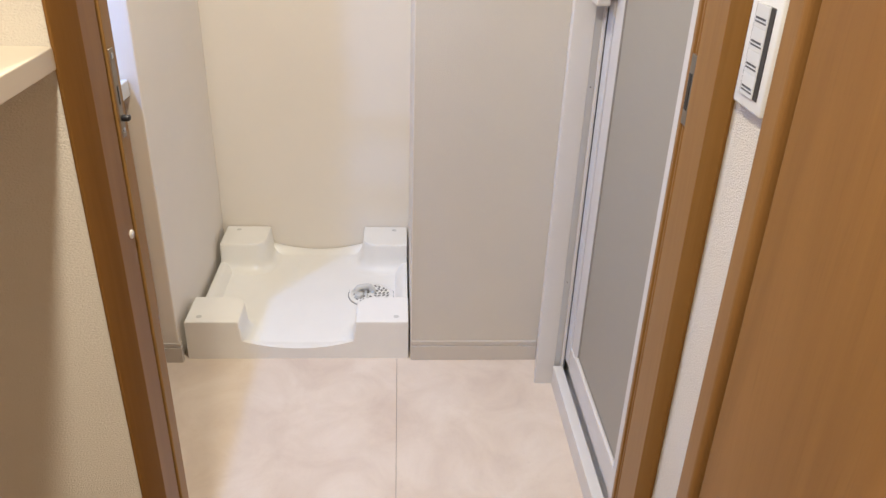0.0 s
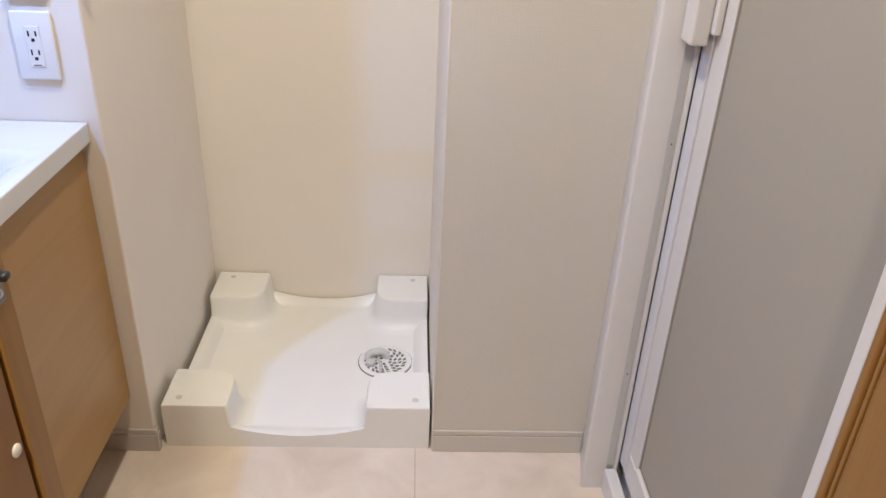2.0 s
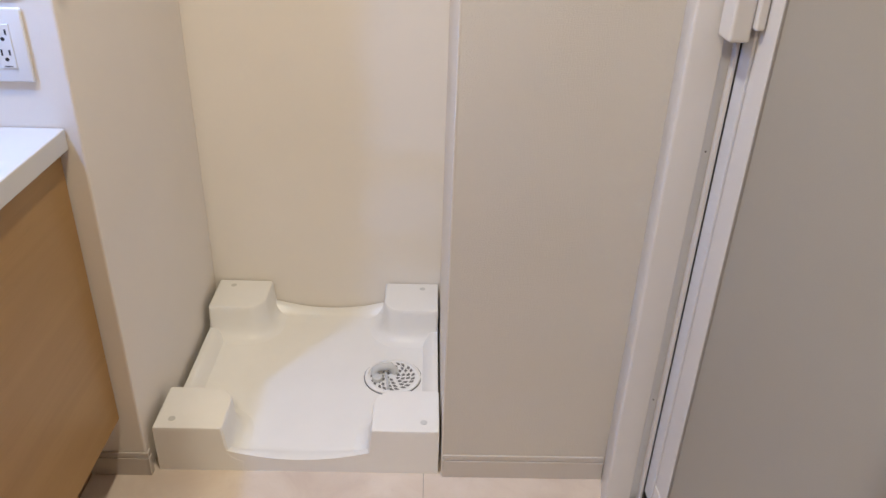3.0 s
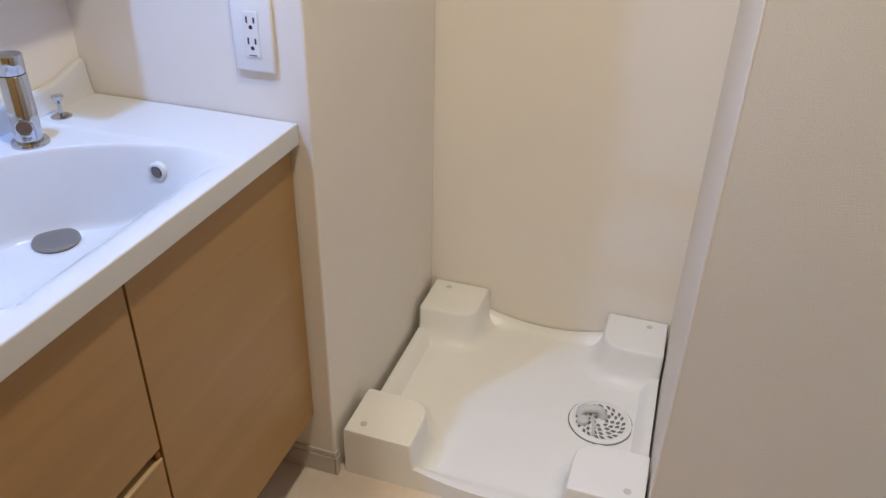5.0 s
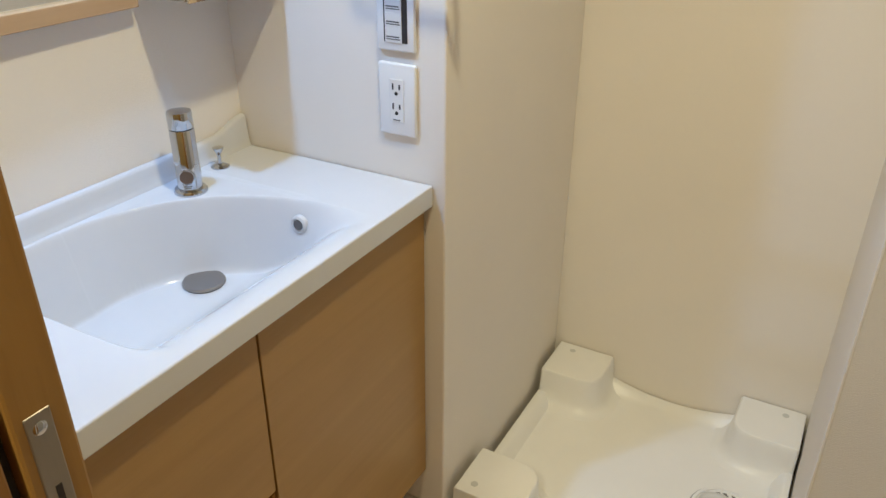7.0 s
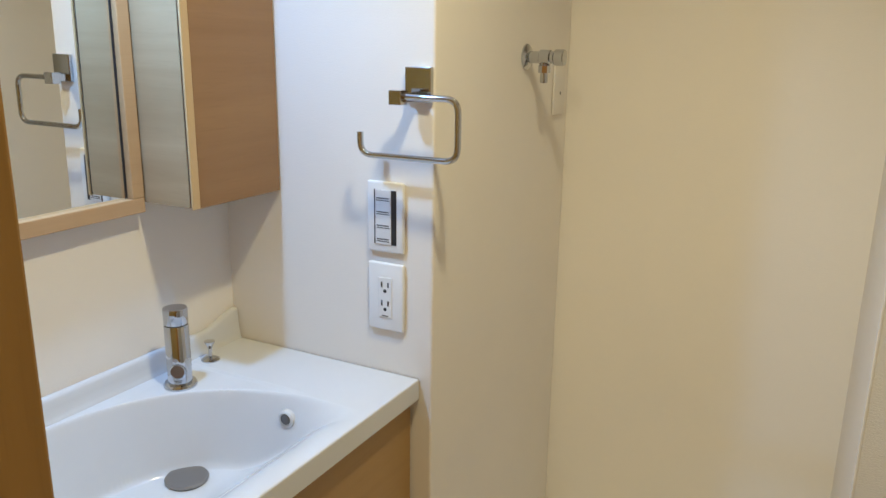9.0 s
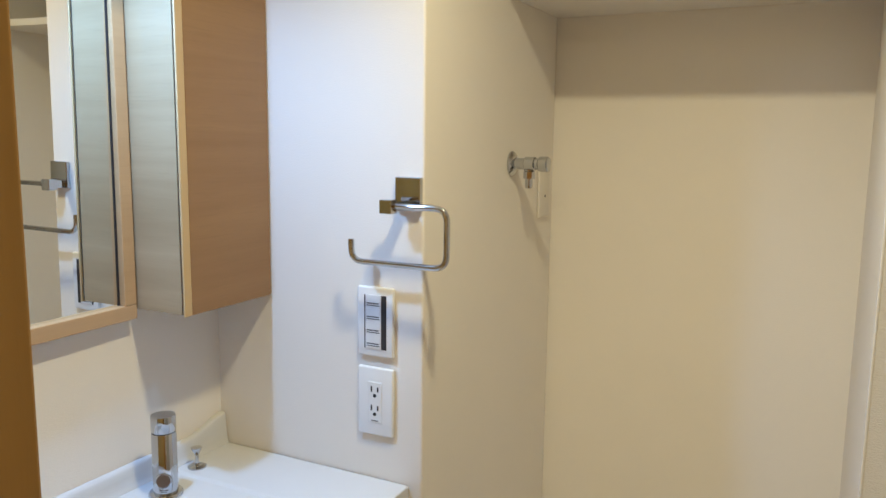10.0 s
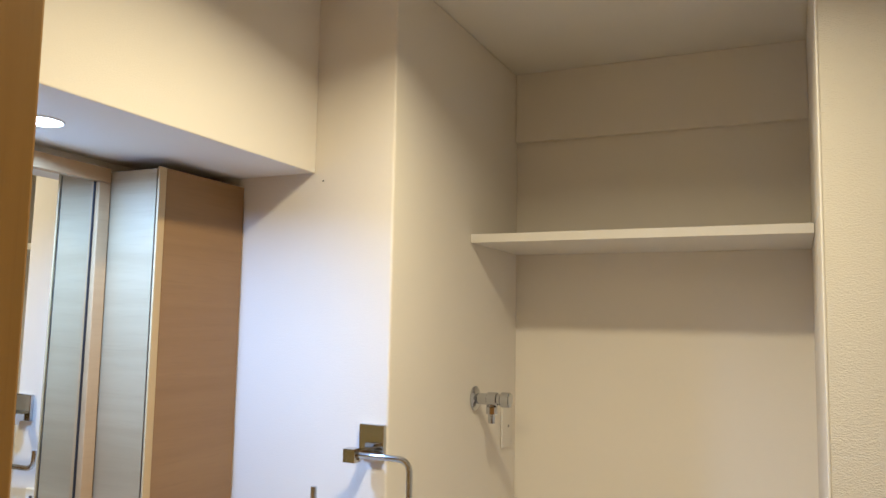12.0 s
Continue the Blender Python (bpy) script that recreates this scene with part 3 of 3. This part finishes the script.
for y0, y1, z0, z1 in ((0.988, 1.650, 1.132, 1.157), (0.988, 1.650, 1.777, 1.802), (1.626, 1.650, 1.1575, 1.7765), (0.988, 1.008, 1.1575, 1.7765)):
    part("frame", box(XM - 0.020, XM + 0.005, y0, y1, z0, z1, 0.0012), FRAMEWOOD, mir)
mir.rotation_euler.z = radians(1.25)   # the mirrored front stands slightly ajar

cab = thing("wall_cabinet", (-1.0, 1.76, 1.146), "tall narrow light wooden wall cabinet beside the mirror", "cabinet")
part("body", box(XV + 0.001, -0.972, 1.663, YP - 0.002, 1.148, 1.797, 0.001), CABSIDE_LIT, cab)
part("side_panel", box(XV + 0.001, -0.9568, 1.653, 1.6625, 1.148, 1.797, 0.0006), CABSIDE_LIT, cab, "satin wooden side, lamplight put into its pale tone")
part("gap", box(-0.9566, -0.9528, 1.6550, 1.663, 1.149, 1.796), DARK, cab, "dark gap behind the cabinet door")
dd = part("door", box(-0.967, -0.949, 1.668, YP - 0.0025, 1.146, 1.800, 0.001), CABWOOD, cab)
part("edge_band", box(-0.9526, -0.9485, 1.6515, 1.6675, 1.146, 1.800, 0.0008), EDGE, dd, "pale door edge band")

# ---- plates, ring, tap ----


def plate_body(ob, cx, y, cz, h=0.124):
    part("cover", box(cx - 0.036, cx + 0.036, y - 0.009, y - 0.0003, cz - h / 2, cz + h / 2, 0.003, 3), SWITCHWHITE, ob, "", True)


def socket_outlet(cx, y, cz):
    o = thing("wall_outlet", (cx, y, cz - 0.062), "white double power outlet plate on the wall", "outlet")
    plate_body(o, cx, y, cz)
    ins = part("insert", box(cx - 0.0135, cx + 0.0135, y - 0.0108, y - 0.008, cz - 0.038, cz + 0.036, 0.001), SWITCHWHITE, o)
    part("insert_joint", box(cx - 0.0145, cx + 0.0145, y - 0.0094, y - 0.008, cz - 0.039, cz + 0.037), GREYBAR, o, "grey joint round the insert")
    for dz in (0.020, -0.014):
        for dx, h in ((-0.0065, 0.0105), (0.0065, 0.009)):
            part("slot", box(cx + dx - 0.0015, cx + dx + 0.0015, y - 0.0112, y - 0.009, cz + dz - h / 2 + 0.003, cz + dz + h / 2 + 0.003), BLACK, ins)
        part("ground_hole", lathe([(0.0034, 0), (0.0034, 0.0022)], (cx, y - 0.009, cz + dz - 0.0085), "y", 14), BLACK, ins)
    part("mark", box(cx - 0.007, cx + 0.007, y - 0.0111, y - 0.009, cz - 0.0355, cz - 0.0335), INK, ins)
    return o


def light_switch(cx, y, cz, name="light_switch"):
    o = thing(name, (cx, y, cz - 0.062), "white switch plate with four grey keys and a dark strip", "switch")
    plate_body(o, cx, y, cz)
    part("bezel", box(cx - 0.022, cx + 0.023, y - 0.0098, y - 0.008, cz - 0.048, cz + 0.048, 0.0006), BLACK, o, "black key surround")
    for k in range(4):
        z = cz - 0.036 + 0.024 * k
        key = part("key", box(cx - 0.0188, cx + 0.0128, y - 0.0110, y - 0.009, z - 0.01195, z + 0.01195, 0.0006), GREYBAR, o, "pale grey switch key")
        part("print", box(cx - 0.0160, cx + 0.0085, y - 0.0112, y - 0.0105, z - 0.0036, z - 0.0014), PRINT, key)
        part("print", box(cx - 0.0160, cx + 0.0100, y - 0.0112, y - 0.0105, z - 0.0072, z - 0.0055), PRINT, key)
    return o


socket_outlet(-0.716, YP, 0.978)
light_switch(-0.716, YP, 1.122)
hall_switch = light_switch(0.389, 0.794, 1.166)
hall_switch.rotation_euler.z = radians(-90)

ring = thing("towel_ring", (-0.655, YP, 1.31), "chrome open towel ring on a square wall plate", "towel ring")
part("wall_plate", box(-0.676, -0.628, YP - 0.010, YP - 0.0003, 1.320, 1.376, 0.0015), CHROME, ring)
yr = YP - 0.045
part("post", box(-0.668, -0.653, YP - 0.045, YP - 0.010, 1.3215, 1.3365, 0.001), CHROME, ring)
part("clamp", box(-0.679, -0.6565, yr - 0.011, yr + 0.010, 1.3175, 1.3405, 0.001), CHROME, ring)
part("loop", tube(rounded([(-0.660, yr, 1.330), (-0.5605, yr, 1.330), (-0.5605, yr, 1.234), (-0.7405, yr, 1.234), (-0.7405, yr, 1.271)], 0.0225), 0.0053), CHROME, ring, "", True)

tap = thing("laundry_tap", (XA, 2.25, 1.33), "chrome washing machine tap on the alcove wall", "tap")
tc = (XA, 2.255, 1.390)
part("flange", lathe([(0.026, 0.0003), (0.026, 0.003), (0.020, 0.008), (0.013, 0.010)], tc, "x", 32), CHROME, tap, "", True)
part("body", lathe([(0.012, 0.008), (0.012, 0.030), (0.015, 0.032), (0.015, 0.052), (0.012, 0.054), (0.012, 0.060)], tc, "x", 28), CHROME, tap, "", True)
part("handle", lathe([(0.0145, 0.061), (0.016, 0.063), (0.016, 0.080), (0.0145, 0.082)], tc, "x", 12), CHROME, tap)
part("outlet_nut", lathe([(0.013, -0.030), (0.013, -0.016), (0.010, -0.014), (0.010, 0.0)], (XA + 0.040, 2.255, 1.390), "z", 8), CHROME, tap)
part("nozzle", lathe([(0.007, -0.050), (0.008, -0.046), (0.008, -0.028)], (XA + 0.040, 2.255, 1.390), "z", 20), CHROME, tap, "", True)
ao = thing("wall_outlet", (XA, 2.41, 1.27), "small cream outlet plate in the alcove corner", "outlet")
part("cover", box(XA + 0.0003, XA + 0.006, 2.416, 2.486, 1.262, 1.382, 0.003, 3), PLATECREAM, ao, "", True)
part("hole", lathe([(0.0035, 0), (0.0035, 0.0004)], (XA + 0.006, 2.455, 1.31), "x", 14), BLACK, ao)

nail = solid("nail", lathe([(0.0014, 0), (0.0014, 0.0012), (0.0007, 0.0016)], (-0.772, YP - 0.0002, 1.803), "y", 10), INK, "tiny dark nail head in the wallpaper", "nail")

# ---- alcove shelf ----
sh = thing("alcove_shelf", (-0.29, 2.36, 1.722), "cream board shelf spanning the washing alcove", "shelf")
part("board", box(XA + 0.001, XB - 0.001, 2.222, YB - 0.001, 1.7215, 1.7400, 0.001), PAINT, sh)
part("edge_band", box(XA + 0.001, XB - 0.001, 2.2195, 2.2218, 1.7215, 1.7400, 0.0008), PAINT, sh)

# ---- downlights ----


def downlight(x, y, z, label, glow):
    d = thing("downlight", (x, y, z), label, "downlight")
    part("trim_ring", lathe([(0.0315, 0.0), (0.0315, -0.001), (0.030, -0.0018), (0.0282, -0.0014), (0.0282, -0.0003)], (x, y, z - 0.0003), "z", 40), PAINT, d, "", True)
    part("lens", lathe([(0.0287, -0.0004), (0.0287, -0.0020), (0.0275, -0.0024)], (x, y, z), "z", 40), glow, d, "glowing lens")
    return d


downlight(-0.940, 1.420, 1.818, "small round cool white downlight in the soffit", GLOW)

# ---- bath door ----
bd = thing("bath_door", (0.47, 1.36, 0), "white framed folding bath door with grey panel, closed", "door")
part("frame_stile", prism([(0.3930, 1.7610), (0.3943, 1.7585), (0.3975, 1.7565), (0.4445, 1.7565), (0.446, 1.758), (0.446, YF - 0.0015), (0.4165, YF - 0.0015), (0.4145, YF - 0.004), (0.3927, 1.7650)], 0.0, 2.02), FRAMEWHITE, bd, "", True, 35)
part("frame_stile", box(0.3745, 0.446, 0.9676, 0.986, 0.0, 2.02, 0.002), FRAMEWHITE, bd)
part("frame_head", box(0.393, 0.53, 0.990, 1.757, 1.95, 2.02, 0.002), FRAMEWHITE, bd)
part("frame_rebate", box(0.446, 0.463, 1.764, YF - 0.001, 0.04, 1.95, 0.001), REBATE_COOL_LIT, bd)
part("guide_rail", box(0.463, 0.4705, 1.752, YF - 0.001, 0.04, 1.95, 0.002), FRAMEWHITE, bd)
part("channel_gap", box(0.4705, 0.4745, 1.758, YF - 0.001, 0.04, 1.95), ALUDARK, bd, "dark aluminium slot beside the door leaf")
for z in (0.33, 0.86):
    part("screw", lathe([(0.0016, 0), (0.0016, 0.0006)], (0.455, 1.764, z), "y", 10), BLACK, bd)
leaf = part("leaf_stile", box(0.4775, 0.500, 1.652, 1.752, 0.078, 1.95, 0.003, 3), FRAMEWHITE, bd)
part("leaf_fin", box(0.4725, 0.4775, 1.712, 1.753, 0.09, 1.95, 0.0015), FRAME_COOL_LIT, leaf)
part("panel_gasket", box(0.4785, 0.490, 1.648, 1.6515, 0.08, 1.95), GASKET, bd, "thin grey gasket")
part("panel", box(0.482, 0.490, 0.992, 1.648, 0.08, 1.95), PANELGREY, bd, "grey translucent panel")
rail = part("bottom_rail", box(0.4745, 0.4815, 0.992, 1.7115, 0.080, 0.150, 0.002), FRAMEWHITE, bd)
part("rail_cap", box(0.4705, 0.4815, 0.992, 1.651, 0.1505, 0.166, 0.004, 3), FRAMEWHITE, rail)
part("handle", box(0.430, 0.4615, 1.700, 1.7515, 1.055, 1.36, 0.005, 3), FRAMEWHITE, bd)
part("handle_foot", box(0.4617, 0.476, 1.690, 1.738, 1.075, 1.36, 0.004, 3), FRAMEWHITE, bd)
part("sill", box(0.441, 0.4695, 0.990, 1.757, 0.0, 0.062, 0.003, 3), FRAMEWHITE, bd)
part("sill_channel", box(0.4695, 0.510, 0.990, 1.757, 0.0, 0.045), ALU, bd, "aluminium floor channel")
part("sill_lip", box(0.484, 0.490, 0.990, 1.757, 0.045, 0.074, 0.001), ALU, bd)

# ---- floor ----
fl = thing("floor", (0, 0.6, 0), "beige stone-look vinyl tiles with fine joints", "floor", kind="structure")
part("base", box(XV - 0.1, 1.2, -1.3, YB + 0.1, -0.06, -0.0025), JOINT, fl)
for ix in range(-2, 2):
    for iy in range(-2, 3):
        xa, xb = max(ix * 0.9, XV), min(ix * 0.9 + 0.9, 1.1)
        ya, yb = iy * 0.9 - 0.75 + 0.2, iy * 0.9 + 0.15 + 0.2
        ya, yb = max(ya, 0.870), min(yb, YB)
        if yb > ya:
            part("tile", box(xa + 0.0006, xb - 0.0006, ya + 0.0006, yb - 0.0006, -0.0025, 0, 0.0004, 1), TILE, fl)
# unseen floor, made dark to cut the light bounced up in the hall
bounce_cut_floor = thing("bounce_cut_floor", (-0.25, -0.2, 0), "unseen dark brown boards added to cut bounced light in the hall", "floor", kind="structure")
for k in range(9):
    x0 = -0.90 + 0.145 * k
    part("board", box(x0 + 0.0005, min(x0 + 0.1445, 0.389), -1.2, 0.868, -0.0025, 0, 0.0004, 1), BOUNCE_FLOOR, bounce_cut_floor)
